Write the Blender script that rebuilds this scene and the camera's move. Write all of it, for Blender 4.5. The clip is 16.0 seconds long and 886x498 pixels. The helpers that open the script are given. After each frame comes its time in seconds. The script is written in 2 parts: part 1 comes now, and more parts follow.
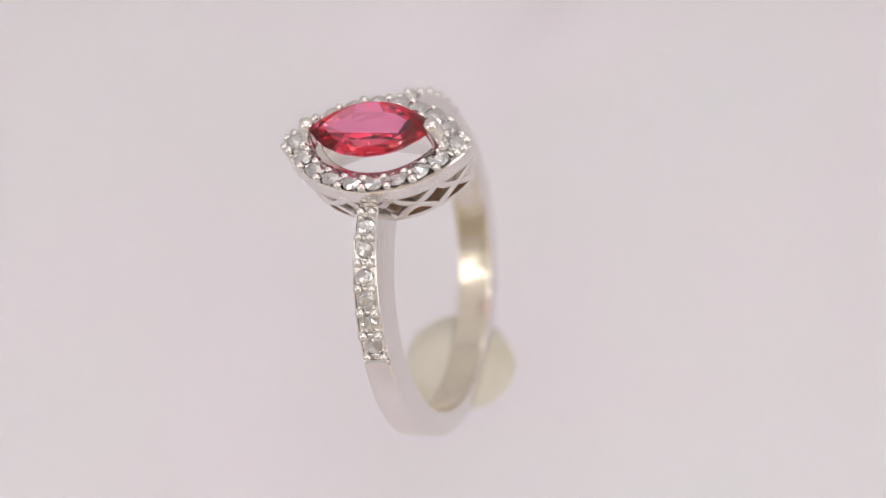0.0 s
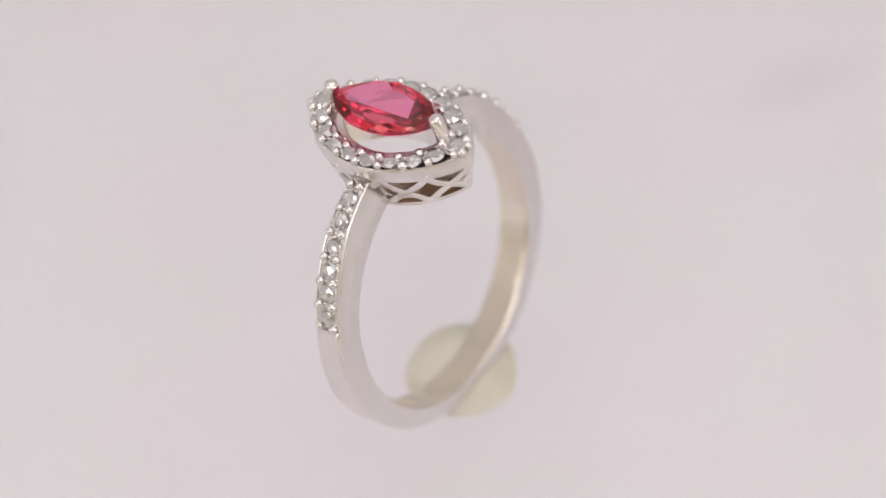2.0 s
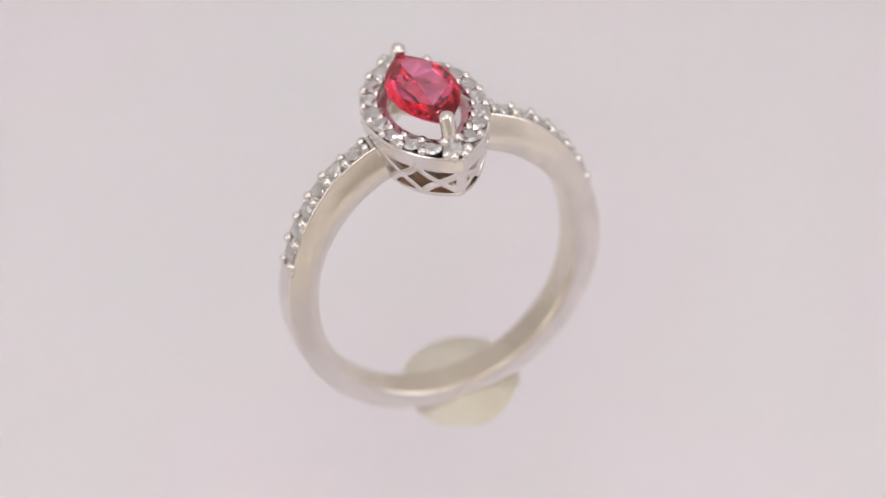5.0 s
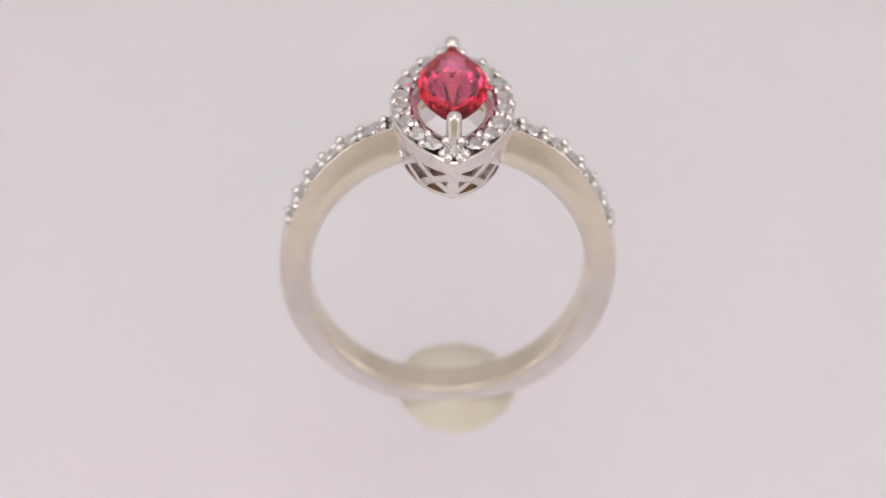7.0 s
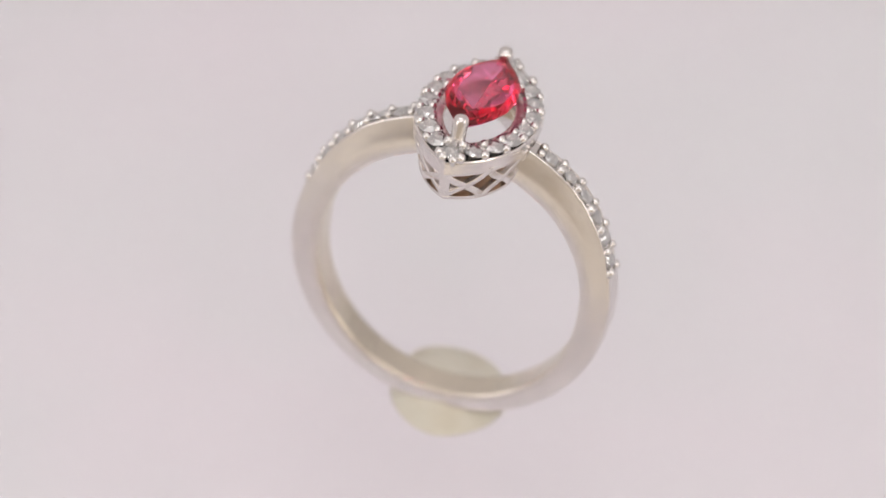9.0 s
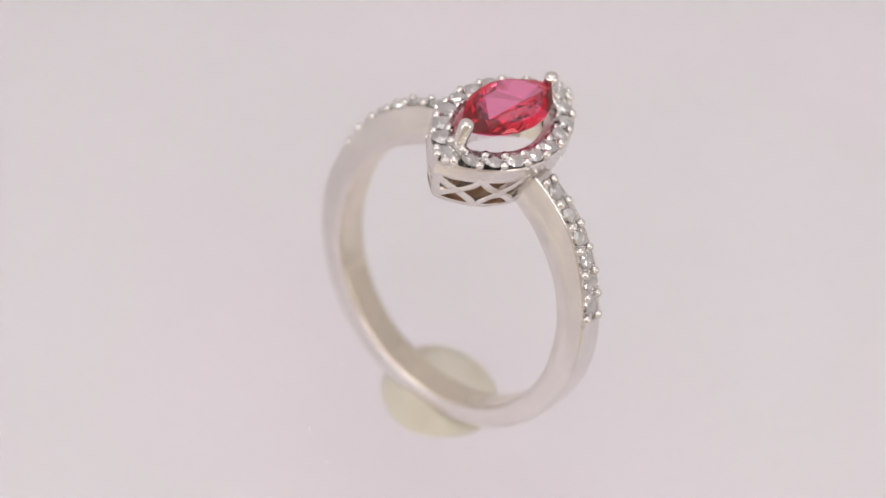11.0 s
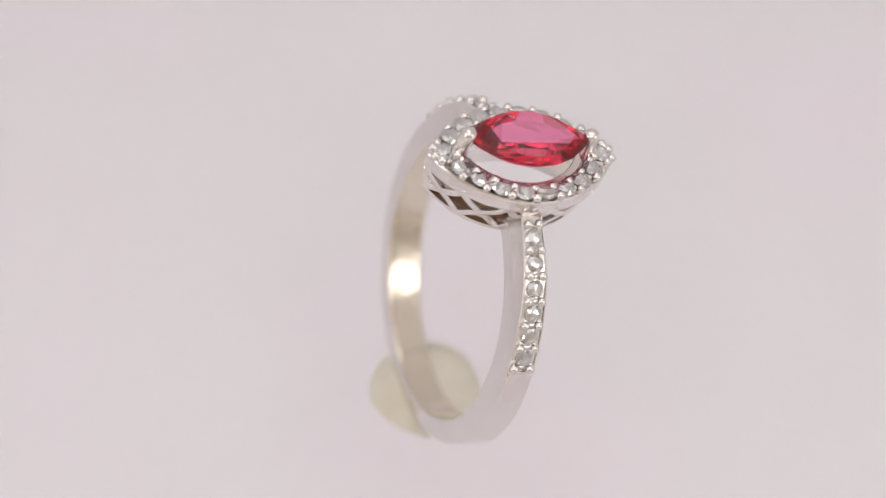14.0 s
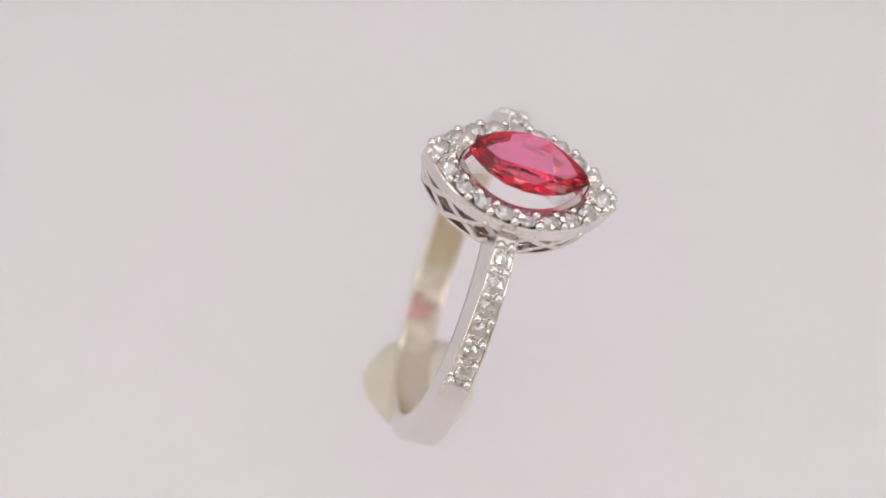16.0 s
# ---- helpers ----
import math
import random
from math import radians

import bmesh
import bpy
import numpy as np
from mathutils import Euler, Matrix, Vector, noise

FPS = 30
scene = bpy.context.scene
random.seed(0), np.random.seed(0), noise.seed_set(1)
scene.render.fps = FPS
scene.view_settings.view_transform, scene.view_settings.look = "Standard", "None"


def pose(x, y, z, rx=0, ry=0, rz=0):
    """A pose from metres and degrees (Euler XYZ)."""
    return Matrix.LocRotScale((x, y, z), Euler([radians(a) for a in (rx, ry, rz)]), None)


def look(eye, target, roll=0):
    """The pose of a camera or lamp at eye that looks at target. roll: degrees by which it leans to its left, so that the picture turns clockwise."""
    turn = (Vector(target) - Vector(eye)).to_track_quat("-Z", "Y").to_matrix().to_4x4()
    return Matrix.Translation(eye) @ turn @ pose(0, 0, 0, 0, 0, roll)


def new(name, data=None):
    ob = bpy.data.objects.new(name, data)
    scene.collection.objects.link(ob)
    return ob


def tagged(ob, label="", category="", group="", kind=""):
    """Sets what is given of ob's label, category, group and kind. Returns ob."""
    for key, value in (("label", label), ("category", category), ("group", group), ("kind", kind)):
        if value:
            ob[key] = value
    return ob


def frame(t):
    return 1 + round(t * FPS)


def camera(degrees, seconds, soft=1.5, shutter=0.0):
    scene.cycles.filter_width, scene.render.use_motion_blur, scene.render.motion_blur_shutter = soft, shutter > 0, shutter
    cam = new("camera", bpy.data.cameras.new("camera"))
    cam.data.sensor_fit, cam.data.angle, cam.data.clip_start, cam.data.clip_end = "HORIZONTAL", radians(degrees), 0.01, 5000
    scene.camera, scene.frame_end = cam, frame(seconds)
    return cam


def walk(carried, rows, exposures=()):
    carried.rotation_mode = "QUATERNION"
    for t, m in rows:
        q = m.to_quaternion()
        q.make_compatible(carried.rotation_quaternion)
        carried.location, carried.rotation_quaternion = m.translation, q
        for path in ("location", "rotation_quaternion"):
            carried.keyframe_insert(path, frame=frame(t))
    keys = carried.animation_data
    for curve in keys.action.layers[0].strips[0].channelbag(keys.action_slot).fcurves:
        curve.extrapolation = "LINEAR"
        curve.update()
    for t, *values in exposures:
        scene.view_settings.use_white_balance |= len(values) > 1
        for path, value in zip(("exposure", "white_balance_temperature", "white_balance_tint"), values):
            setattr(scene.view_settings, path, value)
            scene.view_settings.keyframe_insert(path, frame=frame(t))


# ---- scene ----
cam = camera(9.062, 16.0, soft=1.4)
EYE = (-0.005243, -0.209735, 0.28751)
TARGET = (0.000032, 0.004103, 0.007593)
walk(cam, [(0.0, look(EYE, TARGET, 2.4)), (16.0, look(EYE, TARGET, 2.4))])
cam.data.dof.use_dof = True
cam.data.dof.focus_distance = 0.339
cam.data.dof.aperture_fstop = 20.0

# ---- light: a white photo tent, a soft panel and two strips above, two small panels at the sides, a fill added over the camera ----
scene.view_settings.exposure = -0.01
world = bpy.data.worlds.new("world")
scene.world = world
world.use_nodes = True
world.node_tree.nodes["Background"].inputs["Color"].default_value = (0.9, 0.88, 0.9, 1)
world.node_tree.nodes["Background"].inputs["Strength"].default_value = 0.05


def area_lamp(name, eye, target, width, height, watts, colour):
    data = bpy.data.lights.new(name, "AREA")
    data.shape, data.size, data.size_y = "RECTANGLE", width, height
    data.energy, data.color = watts, colour
    lamp = new(name, data)
    lamp.matrix_world = look(eye, target)
    return lamp


area_lamp("panel_above", (0, -0.03, 0.59), (0, -0.03, 0), 0.64, 0.72, 0.90, (1.0, 0.985, 0.99))
area_lamp("panel_side", (-0.31, -0.17, 0.16), (0, -0.05, 0.06), 0.14, 0.22, 0.24, (1.0, 0.97, 0.94))
area_lamp("panel_side", (0.31, -0.17, 0.16), (0, -0.05, 0.06), 0.14, 0.22, 0.27, (1.0, 0.97, 0.94))

# added fill, no known lamp: gives the diamonds something bright to throw back
area_lamp("stone_fill", (0, -0.37, 0.50), (0, 0, 0.01), 0.36, 0.05, 0.34, (1.0, 0.985, 0.97))
area_lamp("led_strip", (0, -0.26, 0.575), (0, 0, 0), 0.42, 0.014, 0.16, (1.0, 0.985, 0.96))
area_lamp("led_strip", (0, 0.22, 0.575), (0, 0, 0), 0.42, 0.014, 0.16, (1.0, 0.985, 0.96))

# ---- materials ----


def material(name):
    m = bpy.data.materials.new(name)
    m.use_nodes = True
    nodes, links = m.node_tree.nodes, m.node_tree.links
    return m, nodes, links, nodes["Principled BSDF"]


def noise_node(nodes, links, scale, detail=4.0, source="Object"):
    co = nodes.new("ShaderNodeTexCoord")
    n = nodes.new("ShaderNodeTexNoise")
    n.inputs["Scale"].default_value, n.inputs["Detail"].default_value = scale, detail
    links.new(co.outputs[source], n.inputs["Vector"])
    return n


def ramp_node(nodes, links, fac, stops):
    r = nodes.new("ShaderNodeValToRGB")
    while len(r.color_ramp.elements) < len(stops):
        r.color_ramp.elements.new(0.5)
    for el, (pos, col) in zip(r.color_ramp.elements, stops):
        el.position, el.color = pos, (*col, 1) if len(col) == 3 else col
    links.new(fac, r.inputs["Fac"])
    return r


def bump_node(nodes, links, height, bsdf, strength, distance):
    b = nodes.new("ShaderNodeBump")
    b.inputs["Strength"].default_value, b.inputs["Distance"].default_value = strength, distance
    links.new(height, b.inputs["Height"])
    links.new(b.outputs["Normal"], bsdf.inputs["Normal"])


def white_gold(name, tint, rough_low, rough_high, dent, metal=1.0):
    m, nodes, links, b = material(name)
    b.inputs["Metallic"].default_value = metal
    wear = noise_node(nodes, links, 900.0, 5.0)
    dark = tuple(c * 0.93 for c in tint)
    links.new(ramp_node(nodes, links, wear.outputs["Fac"], [(0.3, dark), (0.7, tint)]).outputs["Color"], b.inputs["Base Color"])
    fine = noise_node(nodes, links, 2600.0, 3.0)
    r = ramp_node(nodes, links, fine.outputs["Fac"], [(0.3, (rough_low,) * 3), (0.7, (rough_high,) * 3)])
    links.new(r.outputs["Color"], b.inputs["Roughness"])
    wave = noise_node(nodes, links, 320.0, 2.0)
    bump_node(nodes, links, wave.outputs["Fac"], b, dent, 0.0004)
    return m


METAL = white_gold("polished_white_gold", (0.83, 0.79, 0.768), 0.16, 0.25, 0.12)
# brown base colour stands in for shade and red reflections inside the head
METAL_BROWNED = white_gold("reflection_brown_gold", (0.56, 0.36, 0.235), 0.4, 0.5, 0.2, 0.55)
# khaki reflected from the surroundings is put into the bore's tint
METAL_BORE = white_gold("khaki_inner_white_gold", (0.80, 0.735, 0.62), 0.13, 0.22, 0.35)
METAL_BRIGHT = white_gold("bright_cut_white_gold", (0.80, 0.775, 0.755), 0.05, 0.09, 0.05)


def gem(name, glass, body, share, ior):
    """Clear facets with a little light scattered inside the stone."""
    m, nodes, links, b = material(name)
    nodes.remove(b)
    g = nodes.new("ShaderNodeBsdfGlass")
    g.inputs["Color"].default_value, g.inputs["IOR"].default_value, g.inputs["Roughness"].default_value = (*glass, 1), ior, 0.0
    d = nodes.new("ShaderNodeBsdfDiffuse")
    veil = noise_node(nodes, links, 1500.0, 3.0)
    dark = tuple(c * 0.85 for c in body)
    links.new(ramp_node(nodes, links, veil.outputs["Fac"], [(0.3, dark), (0.7, body)]).outputs["Color"], d.inputs["Color"])
    mix = nodes.new("ShaderNodeMixShader")
    mix.inputs["Fac"].default_value = share
    links.new(g.outputs["BSDF"], mix.inputs[1])
    links.new(d.outputs["BSDF"], mix.inputs[2])
    links.new(mix.outputs["Shader"], nodes["Material Output"].inputs["Surface"])
    return m


# one stone: deeper rim and back tints stand in for light lost inside
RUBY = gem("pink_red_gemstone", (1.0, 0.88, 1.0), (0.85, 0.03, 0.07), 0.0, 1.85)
RUBY_RIM = gem("rim_shade_red_gemstone", (1.0, 0.48, 0.50), (0.85, 0.03, 0.06), 0.02, 1.85)
RUBY_BACK = gem("back_shade_red_gemstone", (1.0, 0.35, 0.54), (0.9, 0.04, 0.08), 0.06, 1.85)
DIAMOND = gem("clear_gemstone", (1.0, 1.0, 1.0), (0.97, 0.97, 0.96), 0.12, 2.42)


def add_brilliance(m, share):
    """Most of the light that enters a cut diamond is thrown straight back: a share of mirror on each facet."""
    nodes, links = m.node_tree.nodes, m.node_tree.links
    gloss = nodes.new("ShaderNodeBsdfGlossy")
    gloss.inputs["Color"].default_value, gloss.inputs["Roughness"].default_value = (0.97, 0.97, 0.97, 1), 0.03
    mix = nodes.new("ShaderNodeMixShader")
    mix.inputs["Fac"].default_value = share
    out = nodes["Material Output"].inputs["Surface"]
    links.new(out.links[0].from_socket, mix.inputs[1])
    links.new(gloss.outputs["BSDF"], mix.inputs[2])
    links.new(mix.outputs["Shader"], out)


add_brilliance(DIAMOND, 0.42)
# the lower facets of the small stones throw all light back up
FACET = white_gold("mirror_bright_facet", (0.92, 0.915, 0.90), 0.01, 0.03, 0.0)


def putty_material():
    m, nodes, links, b = material("cream_putty")
    n = noise_node(nodes, links, 700.0, 4.0)
    clean = ramp_node(nodes, links, n.outputs["Fac"], [(0.3, (0.695, 0.658, 0.565)), (0.7, (0.735, 0.70, 0.615))])
    # thumbed-in brownish dirt in patches
    dirt = ramp_node(nodes, links, noise_node(nodes, links, 230.0, 3.0).outputs["Fac"], [(0.46, (0, 0, 0)), (0.66, (0.4, 0.4, 0.4))])
    mix = nodes.new("ShaderNodeMixRGB")
    mix.inputs["Color2"].default_value = (0.58, 0.50, 0.36, 1)
    links.new(dirt.outputs["Color"], mix.inputs["Fac"])
    links.new(clean.outputs["Color"], mix.inputs["Color1"])
    links.new(mix.outputs["Color"], b.inputs["Base Color"])
    b.inputs["Roughness"].default_value = 0.6
    b.inputs["Specular IOR Level"].default_value = 0.3
    bump_node(nodes, links, n.outputs["Fac"], b, 0.15, 0.0003)
    return m


PUTTY = putty_material()


def board_material():
    """Matt white board with a faint cloudy tone and one faint grey smear."""
    m, nodes, links, b = material("white_board")
    cloud = noise_node(nodes, links, 38.0, 3.0)
    base = ramp_node(nodes, links, cloud.outputs["Fac"], [(0.35, (0.578, 0.558, 0.576)), (0.65, (0.597, 0.552, 0.582))])
    co = nodes.new("ShaderNodeTexCoord")
    place = nodes.new("ShaderNodeMapping")
    place.vector_type = "TEXTURE"
    place.inputs["Location"].default_value = (0.0495, 0.003, -0.0235)
    place.inputs["Rotation"].default_value = (0, 0, radians(-27))
    place.inputs["Scale"].default_value = (0.0072, 0.0029, 0.02)
    links.new(co.outputs["Object"], place.inputs["Vector"])
    ball = nodes.new("ShaderNodeTexGradient")
    ball.gradient_type = "SPHERICAL"
    links.new(place.outputs["Vector"], ball.inputs["Vector"])
    amount = nodes.new("ShaderNodeMath")
    amount.operation = "MULTIPLY"
    amount.inputs[1].default_value = 0.32
    links.new(ball.outputs["Fac"], amount.inputs[0])
    mix = nodes.new("ShaderNodeMix")
    mix.data_type = "RGBA"
    links.new(amount.outputs["Value"], mix.inputs["Factor"])
    links.new(base.outputs["Color"], mix.inputs["A"])
    mix.inputs["B"].default_value = (0.45, 0.40, 0.42, 1)
    links.new(mix.outputs["Result"], b.inputs["Base Color"])
    b.inputs["Roughness"].default_value = 0.85
    b.inputs["Specular IOR Level"].default_value = 0.2
    return m


BOARD = board_material()


def clear_material():
    m, nodes, links, b = material("clear_acrylic")
    b.inputs["Base Color"].default_value = (0.985, 0.985, 0.985, 1)
    b.inputs["Transmission Weight"].default_value = 1.0
    b.inputs["IOR"].default_value = 1.1
    b.inputs["Roughness"].default_value = 0.0
    return m


CLEAR = clear_material()


def cloth_material(name, light, dark):
    m, nodes, links, b = material(name)
    n = noise_node(nodes, links, 14.0, 4.0)
    links.new(ramp_node(nodes, links, n.outputs["Fac"], [(0.3, dark), (0.7, light)]).outputs["Color"], b.inputs["Base Color"])
    b.inputs["Roughness"].default_value = 0.9
    weave = noise_node(nodes, links, 900.0, 2.0)
    bump_node(nodes, links, weave.outputs["Fac"], b, 0.2, 0.001)
    return m


TENT = cloth_material("white_tent_cloth", (0.80, 0.775, 0.78), (0.77, 0.75, 0.75))
TABLE = cloth_material("beige_table_cloth", (0.93, 0.875, 0.78), (0.90, 0.845, 0.75))
# beige for the unseen front panel that the metal mirrors
ROOM = cloth_material("beige_reflected_front", (0.70, 0.63, 0.53), (0.65, 0.58, 0.49))

# ---- building helpers; shapes are written in millimetres ----
MM = 0.001


def finish(name, bm, mat, sharp=32.0):
    bmesh.ops.recalc_face_normals(bm, faces=bm.faces)
    bmesh.ops.scale(bm, vec=(MM, MM, MM), verts=bm.verts)
    for f in bm.faces:
        f.smooth = sharp > 0
    if sharp > 0:
        for e in bm.edges:
            e.smooth = len(e.link_faces) == 2 and e.calc_face_angle(0.0) < radians(sharp)
    me = bpy.data.meshes.new(name)
    bm.to_mesh(me)
    bm.free()
    me.materials.append(mat)
    return me


def part(name, bm, mat, parent, label="", sharp=32.0):
    ob = new(name, finish(name, bm, mat, sharp))
    ob.parent = parent
    return tagged(ob, label)


def piece(name, me, parent, m, label=""):
    """One of many alike pieces on a shared mesh; m is in millimetres."""
    ob = new(name, me)
    ob.parent = parent
    size = random.uniform(0.9, 1.12) if name == "bead" else 1.0
    ob.matrix_basis = Matrix.Translation(m.translation * MM) @ m.to_3x3().to_4x4() @ Matrix.Scale(size, 4)
    return tagged(ob, label)


def loft(bm, rings, closed=True, caps=False):
    """Skin rings of equally many points; closed joins each ring's ends."""
    rows = [[bm.verts.new(p) for p in ring] for ring in rings]
    n = len(rows[0])
    for a, b in zip(rows, rows[1:]):
        for i in range(n if closed else n - 1):
            j = (i + 1) % n
            bm.faces.new((a[i], a[j], b[j], b[i]))
    if caps:
        bm.faces.new(rows[0][::-1])
        bm.faces.new(rows[-1])
    return rows


def marquise(a, h, s, side):
    """A point of the pointed oval of half length a (along y) and half width h; s from -1 to 1 along one side."""
    r = (a * a + h * h) / (2 * h)
    th = math.asin(min(1, a / r)) * s
    return side * (r * math.cos(th) - (r - h)), r * math.sin(th)


def marquise_ring(a, h, z, n=28):
    pts = [(*marquise(a, h, -1 + 2 * i / n, 1), z) for i in range(n)]
    return pts + [(*marquise(a, h, 1 - 2 * i / n, -1), z) for i in range(n)]


def axes(origin, zaxis, yhint):
    """A pose whose z points along zaxis and y near yhint."""
    z = Vector(zaxis).normalized()
    x = Vector(yhint).cross(z).normalized()
    y = z.cross(x)
    m = Matrix((x, y, z)).transposed().to_4x4()
    m.translation = Vector(origin)
    return m


# ---- the tent and the table ----


def slab(name, x0, x1, y0, y1, z0, z1, mat, label, category):
    bm = bmesh.new()
    bmesh.ops.create_cube(bm, size=1.0)
    for v in bm.verts:
        v.co = Vector((x0 if v.co.x < 0 else x1, y0 if v.co.y < 0 else y1, z0 if v.co.z < 0 else z1))
    bmesh.ops.bevel(bm, geom=bm.edges[:], offset=1.0, segments=2, affect="EDGES")
    return tagged(new(name, finish(name, bm, mat)), label, category, kind="structure")


slab("floor", -340, 340, -95, 340, -48, -36, TENT, "white cloth floor of a photo tent", "floor")
slab("floor_front", -340, 340, -440, -95.5, -48, -36, TABLE, "beige table top in front of the tent", "table")
slab("wall_west", -346, -335, -440, 340, -36, 600, TENT, "white cloth side wall of a photo tent", "wall")
slab("wall_east", 335, 346, -440, 340, -36, 600, TENT, "white cloth side wall of a photo tent", "wall")
slab("wall_north", -335, 335, 330, 341, -36, 600, TENT, "white cloth back wall of a photo tent", "wall")
# unseen front panels: beige below tints the metal, white above brightens the stones
slab("wall_south", -335, 335, -441, -430, -36, 330, ROOM, "unseen beige front panel, added to tint reflections in the metal", "wall")
slab("wall_south_upper", -335, 335, -441, -430, 330, 600, TENT, "unseen white upper front panel, added to brighten the stones", "wall")
slab("ceiling", -346, 346, -441, 341, 600, 612, TENT, "white cloth top of a photo tent", "ceiling")


def lathe(bm, profile, n):
    loft(bm, [[(r * math.cos(2 * math.pi * i / n), r * math.sin(2 * math.pi * i / n), z) for i in range(n)] for r, z in profile], caps=True)


def build_turntable():
    """A white board that turns, with a clear plate held above it on three clear studs."""
    table = new("turntable")
    tagged(table, "turning white board under a clear acrylic plate", "turntable")
    bm = bmesh.new()
    lathe(bm, [(83, -35.9), (84, -35.4), (84.4, -34.6), (84.4, -24.6), (84.1, -23.8), (83.4, -23.5)], 128)
    part("board", bm, BOARD, table, "matt white board with a faint grey smear")
    bm = bmesh.new()
    lathe(bm, [(77.6, -3.0), (78, -2.8), (78, -0.2), (77.6, 0.0)], 128)
    plate = part("plate", bm, CLEAR, table, "clear low-reflection acrylic plate")
    plate.visible_shadow = False
    for k in range(3):
        a = 2 * math.pi * (k + 0.25) / 3
        bm = bmesh.new()
        lathe(bm, [(2.8, -23.5), (3.0, -23.2), (3.0, -3.3), (2.8, -3.0)], 24)
        bmesh.ops.translate(bm, vec=(72 * math.cos(a), 72 * math.sin(a), 0), verts=bm.verts)
        part("stud", bm, CLEAR, table, "clear acrylic stud").visible_shadow = False
    return table


def build_putty():
    """A flattened lump with a thumbed, uneven outline."""
    bm = bmesh.new()
    rnd = random.Random(4)
    ph = [rnd.uniform(0, 6.28) for _ in range(6)]
    rings = []
    for r, z in ((3.62, 0.0), (3.56, 0.05), (3.36, 0.16), (3.05, 0.36), (2.6, 0.62), (2.0, 0.88), (1.2, 1.06), (0.4, 1.12)):
        ring = []
        for i in range(48):
            a = 2 * math.pi * i / 48
            k = 1 + 0.03 * math.sin(2 * a + ph[0]) + 0.02 * math.sin(3 * a + ph[1]) + 0.012 * math.sin(5 * a + ph[2])
            ring.append((r * k * math.cos(a), r * k * math.sin(a), z * (1 + 0.06 * math.sin(2 * a + ph[3]))))
        rings.append(ring)
    loft(bm, rings, caps=True)
    return tagged(new("putty", finish("putty", bm, PUTTY, 60)), "flattened cream putty lump holding the ring upright", "putty")


# ---- the ring, in its own space: axis along y, head towards +z ----
STEP = 17.2      # degrees from the ring's x axis where the stone-set shoulder ends
HEAD = pose(0, 0, 0, 0.23, -0.44, 0)    # the head leans a little on its band
TWIST = pose(0, 0, 0, 0, 0, 0.9)   # the band sits slightly turned under its head
TOP = 71.0       # degrees at which the shoulder meets the head


def r_outer(d):
    """Outer radius at d degrees above the x axis, alike on both sides."""
    return float(np.interp(d, (-90, -40, 0, STEP, 35, 52, TOP), (10.47, 10.47, 10.46, 10.47, 10.78, 11.09, 11.13)))


def r_inner(d):
    """The bore: wider below, where the band is thin, and nearly round above."""
    if d > 0:
        return 8.52 + 0.08 * math.sin(radians(d))
    return 8.66 - 0.5 * math.sin(radians(d)) - 0.14 * math.cos(radians(d)) ** 2


def half_width(d):
    return float(np.interp(d, (-90, -20, STEP, TOP), (1.04, 1.0, 0.88, 0.70)))


def build_shank(ring):
    bm = bmesh.new()
    angles = [TOP + 2.4, TOP + 1.2] + [TOP - (TOP - STEP) * i / 30 for i in range(31)] + [STEP - 0.7, STEP - 2]
    angles += [STEP - 2 - (STEP - 2 + 90) * i / 50 for i in range(1, 51)]
    path = [(d, d) for d in angles] + [(d, 180 - d) for d in reversed(angles[:-1])]
    rings = []
    for d, at in path:
        w, ro, ri = half_width(d), r_outer(d), r_inner(d)
        if d >= STEP - 0.01:
            rail, bed = ro - 0.10, ro - 0.17
            outer = [(-w, rail - 0.14), (-w, rail - 0.06), (-w + 0.03, rail - 0.02), (-w + 0.06, rail), (-w + 0.11, rail - 0.01), (-w + 0.15, bed)]
        else:
            outer = [(-w, ro - 0.25), (-w, ro - 0.17), (-w + 0.03, ro - 0.08), (-w + 0.09, ro - 0.02), (-w + 0.2, ro), (-w + 0.28, ro + 0.003)]
        outer += [(-y, r) for y, r in reversed(outer)]
        wi = 1.1
        inner = [((w + wi) / 2 + 0.02, (ri + ro) / 2), (wi, ri + 0.18), (wi - 0.03, ri + 0.08), (wi - 0.09, ri + 0.02), (wi - 0.18, ri), (wi - 0.26, ri)]
        inner += [(-y, r) for y, r in reversed(inner)]
        c, s = math.cos(radians(at)), math.sin(radians(at))
        rings.append([(r * c, y, r * s) for y, r in outer + inner])
    loft(bm, rings, caps=True)
    bm.faces.ensure_lookup_table()
    for f in bm.faces:
        c = f.calc_center_median()
        d = math.degrees(math.atan2(c.z, abs(c.x)))
        if math.hypot(c.x, c.z) < r_inner(d) + 0.08 and len(f.verts) == 4:
            # near the head the gallery's brown reflection is painted onto the bore
            f.material_index = 2 if d > 56 else 1
    shank = part("shank", bm, METAL, ring, "polished white gold band, thinner at the base", 38)
    shank.data.materials.append(METAL_BORE)
    shank.data.materials.append(METAL_BROWNED)
    shank.matrix_basis = TWIST
    # stamped marks inside the band, worn past reading
    for k, d in enumerate((-14.0, -18.0, -22.5, -27.0)):
        bm = bmesh.new()
        rows = []
        for dd, y in ((-0.9, -0.32), (0.9, -0.32), (0.9, 0.3), (-0.9, 0.3 - 0.2 * (k % 2))):
            at = radians(d + dd)
            rows.append([((r_inner(d + dd) + up) * math.cos(at), y, (r_inner(d + dd) + up) * math.sin(at)) for up in (0.05, -0.012)])
        loft(bm, [list(r) for r in zip(*rows)], caps=True)
        part("hallmark", bm, METAL, shank, "worn stamped mark")
    return shank


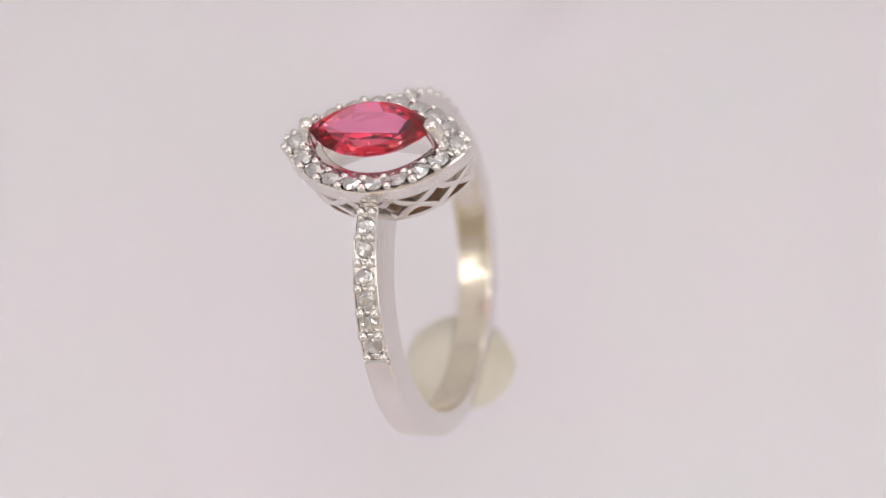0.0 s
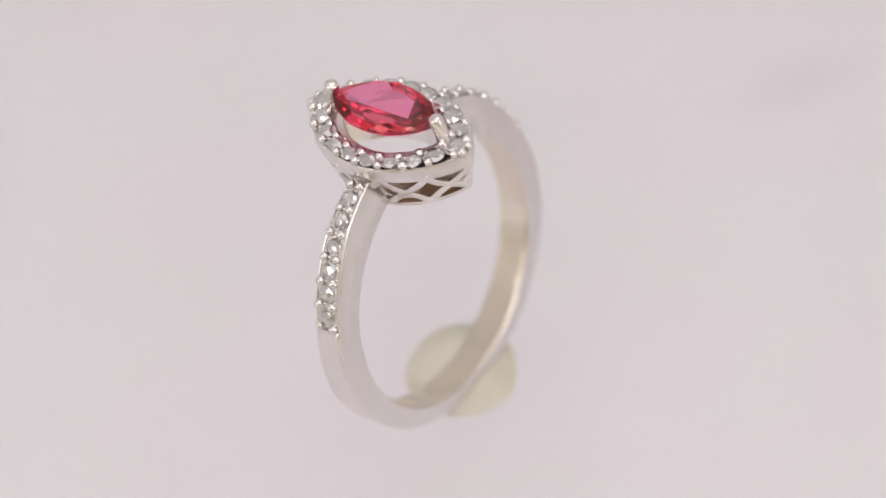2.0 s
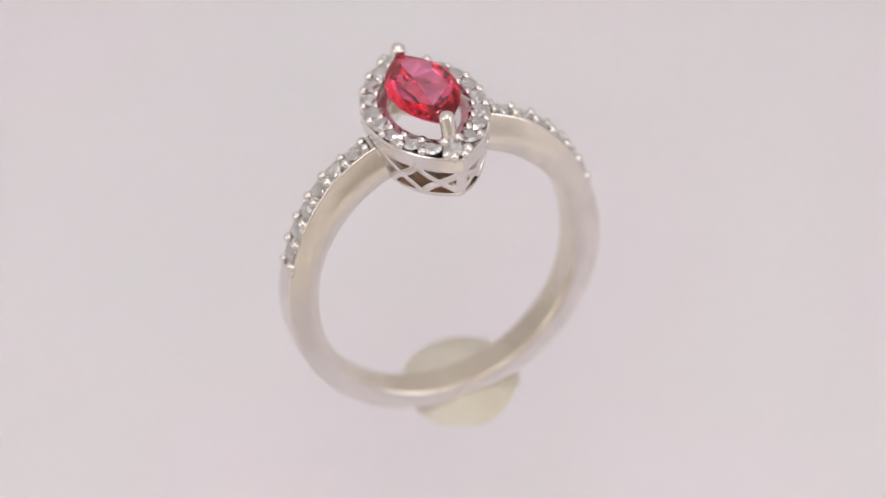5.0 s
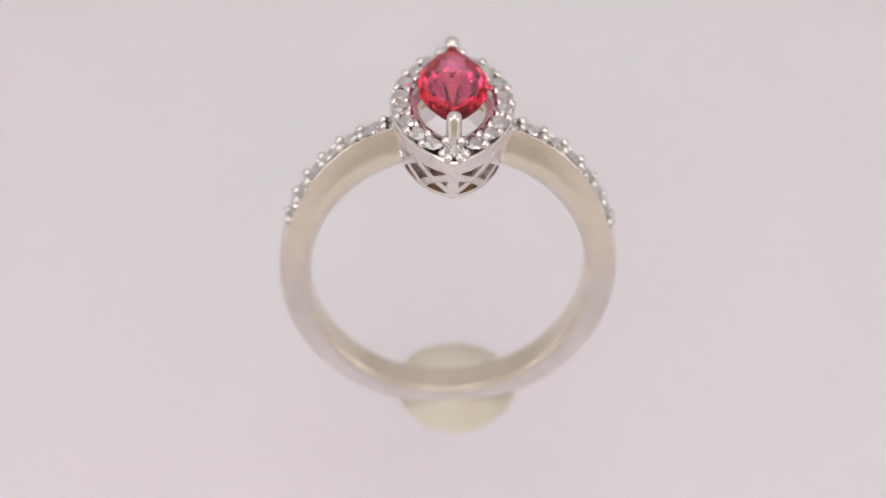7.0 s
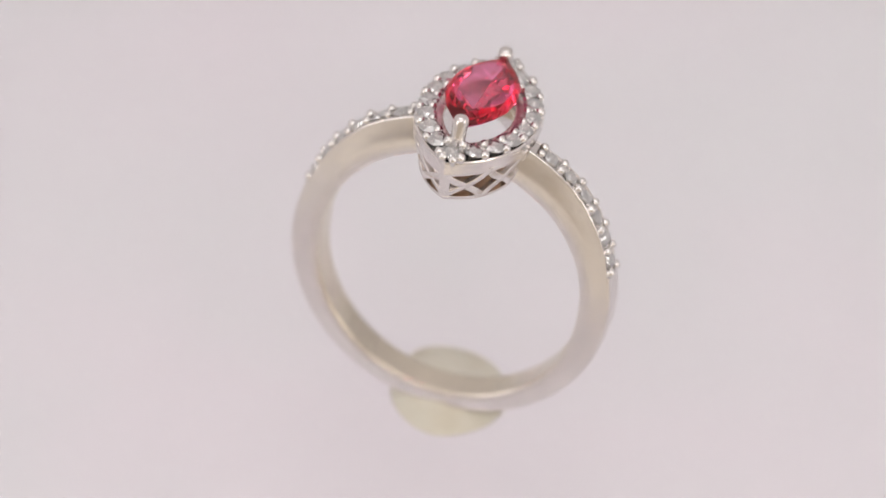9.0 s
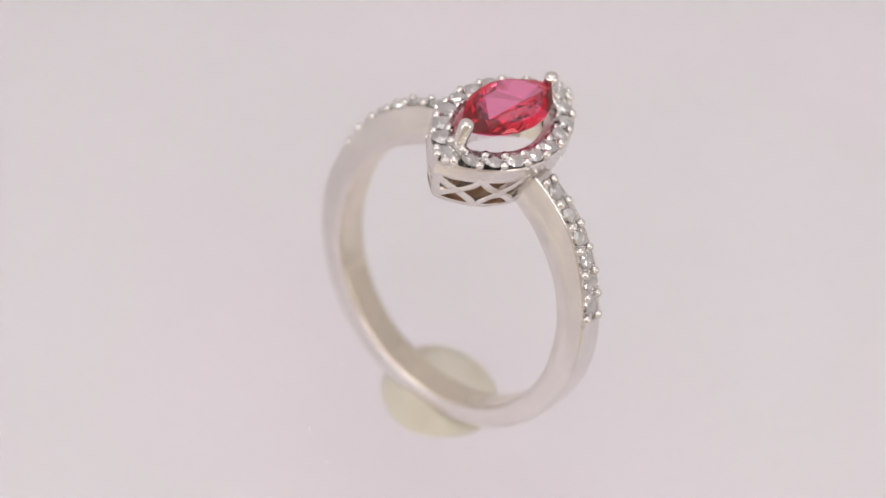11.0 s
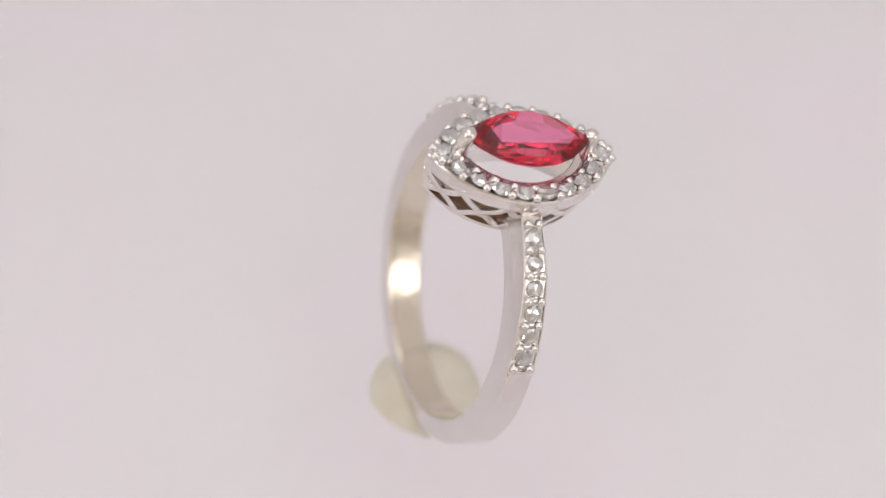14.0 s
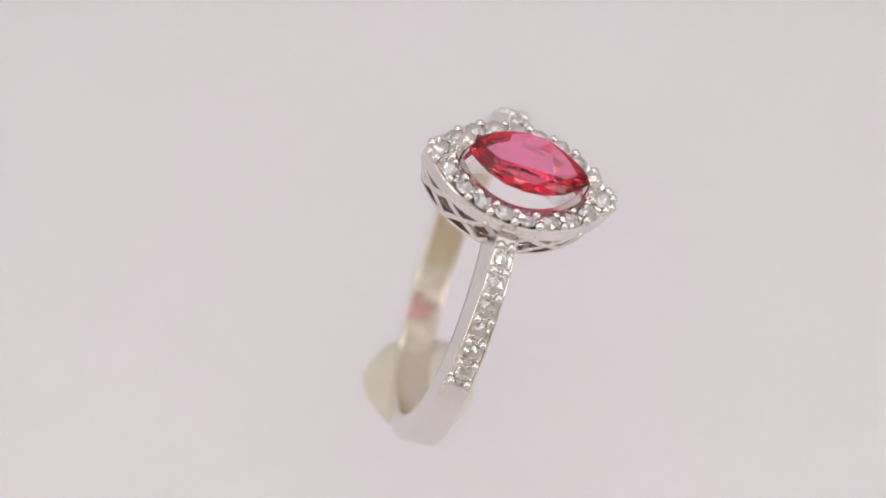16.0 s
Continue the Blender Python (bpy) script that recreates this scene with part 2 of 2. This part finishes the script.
def brilliant(dia, deep, seed):
    """A round brilliant: table, crown, girdle and pavilion, girdle at z = 0; no two cut quite alike."""
    bm = bmesh.new()
    rng = random.Random(seed)
    r, n = dia / 2, 16

    def circle(k, z, turn, m=n):
        return [(r * k * math.cos(2 * math.pi * (i + turn) / m), r * k * math.sin(2 * math.pi * (i + turn) / m), z * r) for i in range(m)]
    table = [bm.verts.new(p) for p in circle(0.56, 0.34, 0.0, 8)]
    star = [bm.verts.new(p) for p in circle(0.78, 0.22, 0.5, 8)]
    girdle = [bm.verts.new(p) for p in circle(1.0, 0.02, 0.0)]
    low = [bm.verts.new(p) for p in circle(1.0, -0.03, 0.0)]
    pav = [bm.verts.new(p) for p in circle(0.42, -0.58 * deep, 0.5, 8)]
    tip = bm.verts.new((0, 0, -deep * r))
    for v in pav + star:
        v.co += Vector((rng.uniform(-1, 1), rng.uniform(-1, 1), rng.uniform(-1, 1))) * 0.15 * r
    centre = bm.verts.new((rng.uniform(-0.25, 0.25) * r, rng.uniform(-0.25, 0.25) * r, 0.43 * r))
    for i in range(8):
        bm.faces.new((table[i], table[(i + 1) % 8], centre))
    back = []
    for i in range(8):
        j = (i + 1) % 8
        g = [girdle[(2 * i + k) % n] for k in range(3)]
        lo = [low[(2 * i + k) % n] for k in range(3)]
        bm.faces.new((table[i], star[i], table[j]))
        bm.faces.new((star[i], g[0], g[1]))
        bm.faces.new((star[i], g[1], g[2]))
        bm.faces.new((star[i], table[j], star[j], g[2]))
        for k in range(2):
            bm.faces.new((g[k], lo[k], lo[k + 1], g[k + 1]))
            back.append(bm.faces.new((lo[k], pav[i], lo[k + 1])))
        back.append(bm.faces.new((lo[2], pav[i], pav[j])))
        back.append(bm.faces.new((pav[i], tip, pav[j])))
    for f in back:
        f.material_index = 1
    mesh = finish("diamond", bm, DIAMOND, 0)
    mesh.materials.append(FACET)
    return mesh


def bead_mesh(r, tall):
    """A little post with a domed head, its dome's centre at z = 0."""
    bm = bmesh.new()
    prof = [(r * 0.8, -tall), (r * 0.86, -tall * 0.5), (r * 0.97, -0.05)]
    prof += [(r * math.cos(a), r * math.sin(a)) for a in (0.15, 0.45, 0.75, 1.05, 1.35)]
    lathe(bm, prof, 12)
    return finish("bead", bm, METAL_BRIGHT, 60)


def saddle_mesh(width, length, tall):
    """A small rounded ridge of metal between two stones, its crest at z = 0."""
    bm = bmesh.new()
    prof = [(-0.5, -1.0), (-0.42, -0.3), (-0.25, -0.05), (0.0, 0.0), (0.25, -0.05), (0.42, -0.3), (0.5, -1.0)]
    loft(bm, [[(x * width, y * length, z * tall) for x, z in prof] for y in (-0.5, -0.2, 0.2, 0.5)], caps=True)
    return finish("saddle", bm, METAL_BRIGHT, 50)


def build_shoulder_stones(ring, sign, stones, bead, saddle):
    """Six stones down each shoulder, with a pair of beads above, between and below them."""
    pitch = (TOP - 2.6 - STEP) / 6.3
    for i in range(7):
        for k in ((0,) if i == 6 else (0, 1)):
            d = STEP + 1.6 + pitch * (i + 0.5 * k)
            at = radians(d if sign > 0 else 180 - d)
            out = Vector((math.cos(at), 0, math.sin(at)))
            if k:
                piece("diamond", stones[(i + (sign > 0)) % 3], ring, TWIST @ axes(out * (r_outer(d) - 0.10), out + Vector((0.1 * math.sin(9 * i), 0.12 * math.sin(5 * i), 0.1 * math.cos(4 * i))), (0.3 * math.sin(7 * i), 1, 0)), "small round clear diamond")
            else:
                piece("saddle", saddle, ring, TWIST @ axes(out * (r_outer(d) - 0.08), out, (0, 1, 0)))
                for y in (0.36 - half_width(d), half_width(d) - 0.36):
                    lean = out + Vector((0, 0.12 if y > 0 else -0.12, 0))
                    piece("bead", bead, ring, TWIST @ axes(out * (r_outer(d) + 0.01) + Vector((0, y, 0)), lean, (0, 1, 0)))
    # the bright lip that closes the set row below
    for at_d, name in ((STEP, "lip"),):
        bm = bmesh.new()
        rows = []
        for dd, up in ((0.35, -0.3), (0.35, 0.04), (-0.1, 0.07), (-0.5, 0.03), (-0.5, -0.3)):
            at = radians(at_d + dd if sign > 0 else 180 - at_d - dd)
            r = r_outer(at_d) + up
            rows.append([(r * math.cos(at), y, r * math.sin(at)) for y in (-0.72, -0.3, 0.3, 0.72)])
        loft(bm, list(zip(*rows)), caps=True)
        part(name, bm, METAL_BRIGHT, ring, "bright-cut edge closing the set stones").matrix_basis = TWIST


HALO_A, HALO_H = 6.15, 3.82      # outer half length and half width of the halo
BASE_A, BASE_H = 5.42, 3.05      # the gallery's lower edge
Z_HALO, Z_WALL, Z_BASE = 11.75, 10.8, 8.42


def base_z(s):
    """The gallery's lower edge dips towards the middle of each side."""
    return Z_BASE + 0.12 - 0.5 * (1 - s * s)


def wall_point(s, v, side):
    """A point of the gallery's outer face; v from 0 (lower edge) to 1 (below the halo)."""
    a, h = BASE_A + (HALO_A - BASE_A) * v, BASE_H + (HALO_H - BASE_H) * v
    x, y = marquise(a, h, s, side)
    low = base_z(s)
    return Vector((x, y, low + (Z_WALL - low) * v))


def wall_normal(s, v, side):
    du = wall_point(s + 0.01, v, side) - wall_point(s - 0.01, v, side)
    dv = wall_point(s, v + 0.01, side) - wall_point(s, v - 0.01, side)
    n = du.cross(dv).normalized()
    return n if n.x * side > 0 else -n


def wall_ring(v, off, n=28):
    """A closed line round the gallery at height v, moved outwards by off."""
    row = [(-1 + 2 * i / n, 1) for i in range(n)] + [(1 - 2 * i / n, -1) for i in range(n)]
    out = []
    for s, side in row:
        p = wall_point(s, v, side)
        k = Vector((p.x, p.y * 0.5, 0))
        if abs(s) > 0.999:
            k = Vector((0, p.y, 0))
        out.append(p + k.normalized() * off * (1.6 if abs(s) > 0.999 else 1.0))
    return out


def wall_bar(path, side, width, depth, gallery, name="lattice_bar"):
    """A bar that follows a path of (s, v) on the gallery's face."""
    bm = bmesh.new()
    pts = [wall_point(s, v, side) for s, v in path]
    rings = []
    for i, (s, v) in enumerate(path):
        t = (pts[min(i + 1, len(pts) - 1)] - pts[max(i - 1, 0)]).normalized()
        n = wall_normal(s, v, side)
        b = n.cross(t).normalized() * (width / 2)
        c = pts[i]
        rings.append([c - b - n * 0.05, c - b * 0.75, c + b * 0.75, c + b - n * 0.05, c + b - n * depth, c - b - n * depth])
    loft(bm, rings, caps=True)
    return part(name, bm, METAL, gallery, sharp=45)


def build_gallery(ring):
    bm = bmesh.new()
    rings = [wall_ring(v, off) for v, off in ((0.0, -0.45), (-0.03, -0.1), (0.0, 0.0), (0.03, 0.03), (0.10, 0.03), (0.13, 0.0), (0.13, -0.45))]
    loft(bm, rings + rings[:1])
    bmesh.ops.remove_doubles(bm, verts=bm.verts, dist=1e-5)
    gallery = part("gallery", bm, METAL, ring, "pierced white gold gallery under the halo", 40)
    gallery.matrix_basis = HEAD
    # the lining's brown is painted-in shade and reflection; the inner wall is bright
    for name, grow, mat, note in (("lining", 0.0, METAL_BROWNED, "wall behind the piercing, its shade and reddish reflections coloured brown"), ("inner_wall", -0.12, METAL_BRIGHT, "polished inner wall under the stone")):
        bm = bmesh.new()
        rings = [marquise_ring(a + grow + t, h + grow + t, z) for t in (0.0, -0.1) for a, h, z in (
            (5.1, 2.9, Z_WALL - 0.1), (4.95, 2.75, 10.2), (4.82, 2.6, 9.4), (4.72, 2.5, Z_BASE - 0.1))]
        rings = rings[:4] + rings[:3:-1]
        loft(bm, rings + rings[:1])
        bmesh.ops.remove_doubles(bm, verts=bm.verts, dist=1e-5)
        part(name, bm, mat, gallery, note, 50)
    cells = 5
    for side in (1, -1):
        for i in range(cells):
            for lean in (1, -1):
                path = []
                for k in range(9):
                    v = 0.06 + 0.98 * k / 8
                    bow = v - 0.07 * math.sin(2 * math.pi * v)
                    cell = (i + bow) if lean > 0 else (i + 1 - bow)
                    s = -1 + 2 * cell / cells
                    if abs(s) <= 0.985:
                        path.append((s, v))
                if len(path) > 2:
                    wall_bar(path, side, 0.52, 0.35, gallery)
    for end in (-1, 1):
        # the upright at each point of the pointed oval
        bm = bmesh.new()
        rows = []
        for v in (0.02, 0.35, 0.7, 1.0):
            row = []
            for side, s in ((1, 0.945), (1, 0.985), (1, 0.998), (-1, 0.998), (-1, 0.985), (-1, 0.945)):
                row.append(wall_point(s * end, v, side))
            back = [p - Vector((0, end * 0.55, 0)) for p in (row[-1], row[0])]
            rows.append(row + back)
        loft(bm, rows, caps=True)
        part("corner_post", bm, METAL, gallery, sharp=50)
    return gallery


def build_halo(ring, stones, bead, saddle):
    bm = bmesh.new()
    rings = [marquise_ring(a, h, z) for a, h, z in (
        (3.60, 2.10, Z_WALL - 0.15), (3.60, 2.10, Z_HALO - 0.22), (3.63, 2.13, Z_HALO - 0.17), (3.70, 2.19, Z_HALO - 0.14), (4.08, 2.54, Z_HALO - 0.01), (4.14, 2.60, Z_HALO + 0.02), (4.18, 2.63, Z_HALO + 0.02), (4.22, 2.66, Z_HALO - 0.1),
        (HALO_A - 0.3, HALO_H - 0.24, Z_HALO - 0.1), (HALO_A - 0.18, HALO_H - 0.14, Z_HALO - 0.06), (HALO_A - 0.08, HALO_H - 0.06, Z_HALO - 0.06), (HALO_A, HALO_H, Z_HALO - 0.16), (HALO_A, HALO_H, Z_HALO - 0.2), (HALO_A, HALO_H, Z_WALL + 0.06),
        (HALO_A, HALO_H, Z_WALL - 0.04), (HALO_A - 0.03, HALO_H - 0.03, Z_WALL - 0.12), (HALO_A - 0.5, HALO_H - 0.5, Z_WALL - 0.15))]
    loft(bm, rings + rings[:1])
    bmesh.ops.remove_doubles(bm, verts=bm.verts, dist=1e-5)
    halo = part("halo_frame", bm, METAL, ring, "pointed oval white gold halo rim", 40)
    halo.matrix_basis = HEAD
    n = 9
    mid_a, mid_h = 5.24, 3.12
    for side in (1, -1):
        for i in range(n + 1):
            s = -1 + 2 * i / n
            if not (side < 0 and i in (0, n)):
                x, y = marquise(mid_a, mid_h, s * 0.985, side)
                if i in (0, n):
                    x = 0.0
                turn = Euler((radians(6 * math.sin(3 * i)), radians(6 * math.cos(5 * i + side)), radians(37 * i))).to_matrix().to_4x4()
                piece("diamond", stones[(i * 3 + (side > 0)) % 4], halo, Matrix.Translation((x, y, Z_HALO + 0.16)) @ turn, "small round clear diamond")
            if i < n:
                s = -1 + 2 * (i + 0.5) / n
                xo, yo = marquise(HALO_A - 0.28, HALO_H - 0.25, s, side)
                xi, yi = marquise(4.56, 2.84, s, side)
                m = axes(((xo + xi) / 2, (yo + yi) / 2, Z_HALO + 0.12), (0, 0, 1), (xo - xi, yo - yi, 0))
                piece("saddle", saddle, halo, m)
                for x, y, k in ((xo, yo, 0.18), (xi, yi, -0.18)):
                    out = Vector((x - 0.0, y * 0.5, 0)).normalized()
                    piece("bead", bead, halo, axes((x, y, Z_HALO + 0.14), Vector((out.x * k, out.y * k, 1)), (0, 1, 0)))
    for end in (-1, 1):
        # pair of beads that hold each point stone
        for x in (-0.46, 0.46):
            piece("bead", bead, halo, axes((x, end * 4.5, Z_HALO + 0.42), (x * 0.3, 0, 1), (0, 1, 0)))
        for x in (-0.34, 0.34):
            piece("bead", bead, halo, axes((x, end * (HALO_A - 0.32), Z_HALO + 0.12), (x * 0.4, end * 0.3, 1), (0, 1, 0)))
    return halo


def build_centre_stone(ring):
    """A pointed oval cut: table, two rows of crown facets, girdle, pavilion with a keel."""
    bm = bmesh.new()
    a, h, z = 4.05, 2.17, 13.14
    n = 8

    def outline(ka, kh, dz, turn):
        pts = []
        for side, sense in ((1, 1), (-1, -1)):
            for i in range(n):
                s = sense * (-1 + 2 * (i + turn) / n)
                y = a * ka * math.sin(0.5 * math.pi * s * 0.999) * 0.5 + a * ka * s * 0.5
                x = side * h * kh * (1 - min(1, abs(y / (a * ka))) ** 2.2) ** 0.94
                pts.append((x, y, z + dz))
        return [bm.verts.new(p) for p in pts]
    m = 2 * n
    table = outline(0.72, 0.84, 0.46, 0.0)
    star = outline(0.87, 0.93, 0.28, 0.5)
    girdle = outline(1.0, 1.0, 0.04, 0.0)
    low = outline(1.0, 1.0, -0.06, 0.0)
    pav = outline(0.74, 0.70, -0.78, 0.5)
    keel = [bm.verts.new((0, y, z - 1.44)) for y in (-1.7, 1.7)]
    bm.faces.new(table)
    for i in range(m):
        j = (i + 1) % m
        bm.faces.new((table[i], star[i], table[j]))
        bm.faces.new((star[i], table[j], star[j], girdle[j]))
        bm.faces.new((star[i], girdle[i], girdle[j]))
        bm.faces.new((girdle[i], low[i], low[j], girdle[j]))
        bm.faces.new((low[i], pav[i], low[j]))
        bm.faces.new((low[j], pav[i], pav[j]))
    for half, far in ((range(0, n - 1), 1), (range(n, m - 1), 0)):
        idx = list(half)
        first, last = (keel[0], keel[1]) if far else (keel[1], keel[0])
        mid = idx[len(idx) // 2]
        for i in idx:
            k = first if i < mid else last
            if i == mid:
                bm.faces.new((pav[i], first, last))
                bm.faces.new((pav[i], last, pav[i + 1]))
            else:
                bm.faces.new((pav[i], k, pav[i + 1]))
    bm.faces.new((pav[n - 1], keel[1], pav[n]))
    bm.faces.new((pav[m - 1], keel[0], pav[0]))
    # tint by height puts the stone's inner light and shade into facet colour
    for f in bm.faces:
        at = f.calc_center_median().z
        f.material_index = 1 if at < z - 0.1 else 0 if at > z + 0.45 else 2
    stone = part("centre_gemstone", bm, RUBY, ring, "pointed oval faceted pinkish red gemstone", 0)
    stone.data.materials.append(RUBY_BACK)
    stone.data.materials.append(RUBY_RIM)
    return stone


def build_prong(ring, end):
    """A stout post that leans in and ends in a rounded claw over the stone's point."""
    bm = bmesh.new()
    rings = []
    for y, z, r in ((4.4, 9.6, 0.46), (4.36, 11.0, 0.47), (4.28, 12.0, 0.48), (4.18, 12.8, 0.48), (4.08, 13.35, 0.48),
                    (4.03, 13.56, 0.48), (3.99, 13.72, 0.44), (3.96, 13.83, 0.34), (3.94, 13.89, 0.2), (3.93, 13.91, 0.06)):
        tilt = 0.25
        rings.append([(r * math.cos(a), end * (y + r * math.sin(a)), z + tilt * r * math.sin(a))
                      for a in [2 * math.pi * i / 16 for i in range(16)]])
    loft(bm, rings, caps=True)
    return part("prong", bm, METAL, ring, "rounded white gold prong over the stone's point", 60)


def build_ring():
    ring = new("ring")
    ring.empty_display_size = 0.005
    tagged(ring, "white gold ring with red pointed oval stone and diamond halo", "ring")
    build_shank(ring)
    stones, bead = [brilliant(1.32, 0.86, k) for k in range(4)], bead_mesh(0.31, 0.4)
    smalls, slim = [brilliant(1.1, 0.86, 9 + k) for k in range(3)], bead_mesh(0.30, 0.7)
    ridge, low_ridge = saddle_mesh(0.5, 1.2, 0.5), saddle_mesh(0.5, 1.15, 0.5)
    build_shoulder_stones(ring, 1, smalls, slim, low_ridge)
    build_shoulder_stones(ring, -1, smalls, slim, low_ridge)
    build_gallery(ring)
    build_halo(ring, stones, bead, ridge)
    for made in (build_centre_stone(ring), build_prong(ring, -1), build_prong(ring, 1)):
        made.matrix_basis = HEAD
    return ring


turntable = build_turntable()
putty = build_putty()
ring = build_ring()

SEAT = pose(0.00029, 0.00115, 0.0103, -17.06, 0, 0) @ pose(0, 0, 0, 0, 0.62, 0)
LUMP = pose(0.00106, -0.00111, 0.0)


def motions():
    """The board turns clockwise, seen from above, at an even pace, and carries the rest."""
    turns = [(t * 0.5, pose(0, 0, 0, 0, 0, 77.15 - 10.888 * t * 0.5)) for t in range(33)]
    walk(turntable, turns)
    walk(putty, [(t, m @ LUMP) for t, m in turns])
    walk(ring, [(t, m @ SEAT) for t, m in turns])


motions()
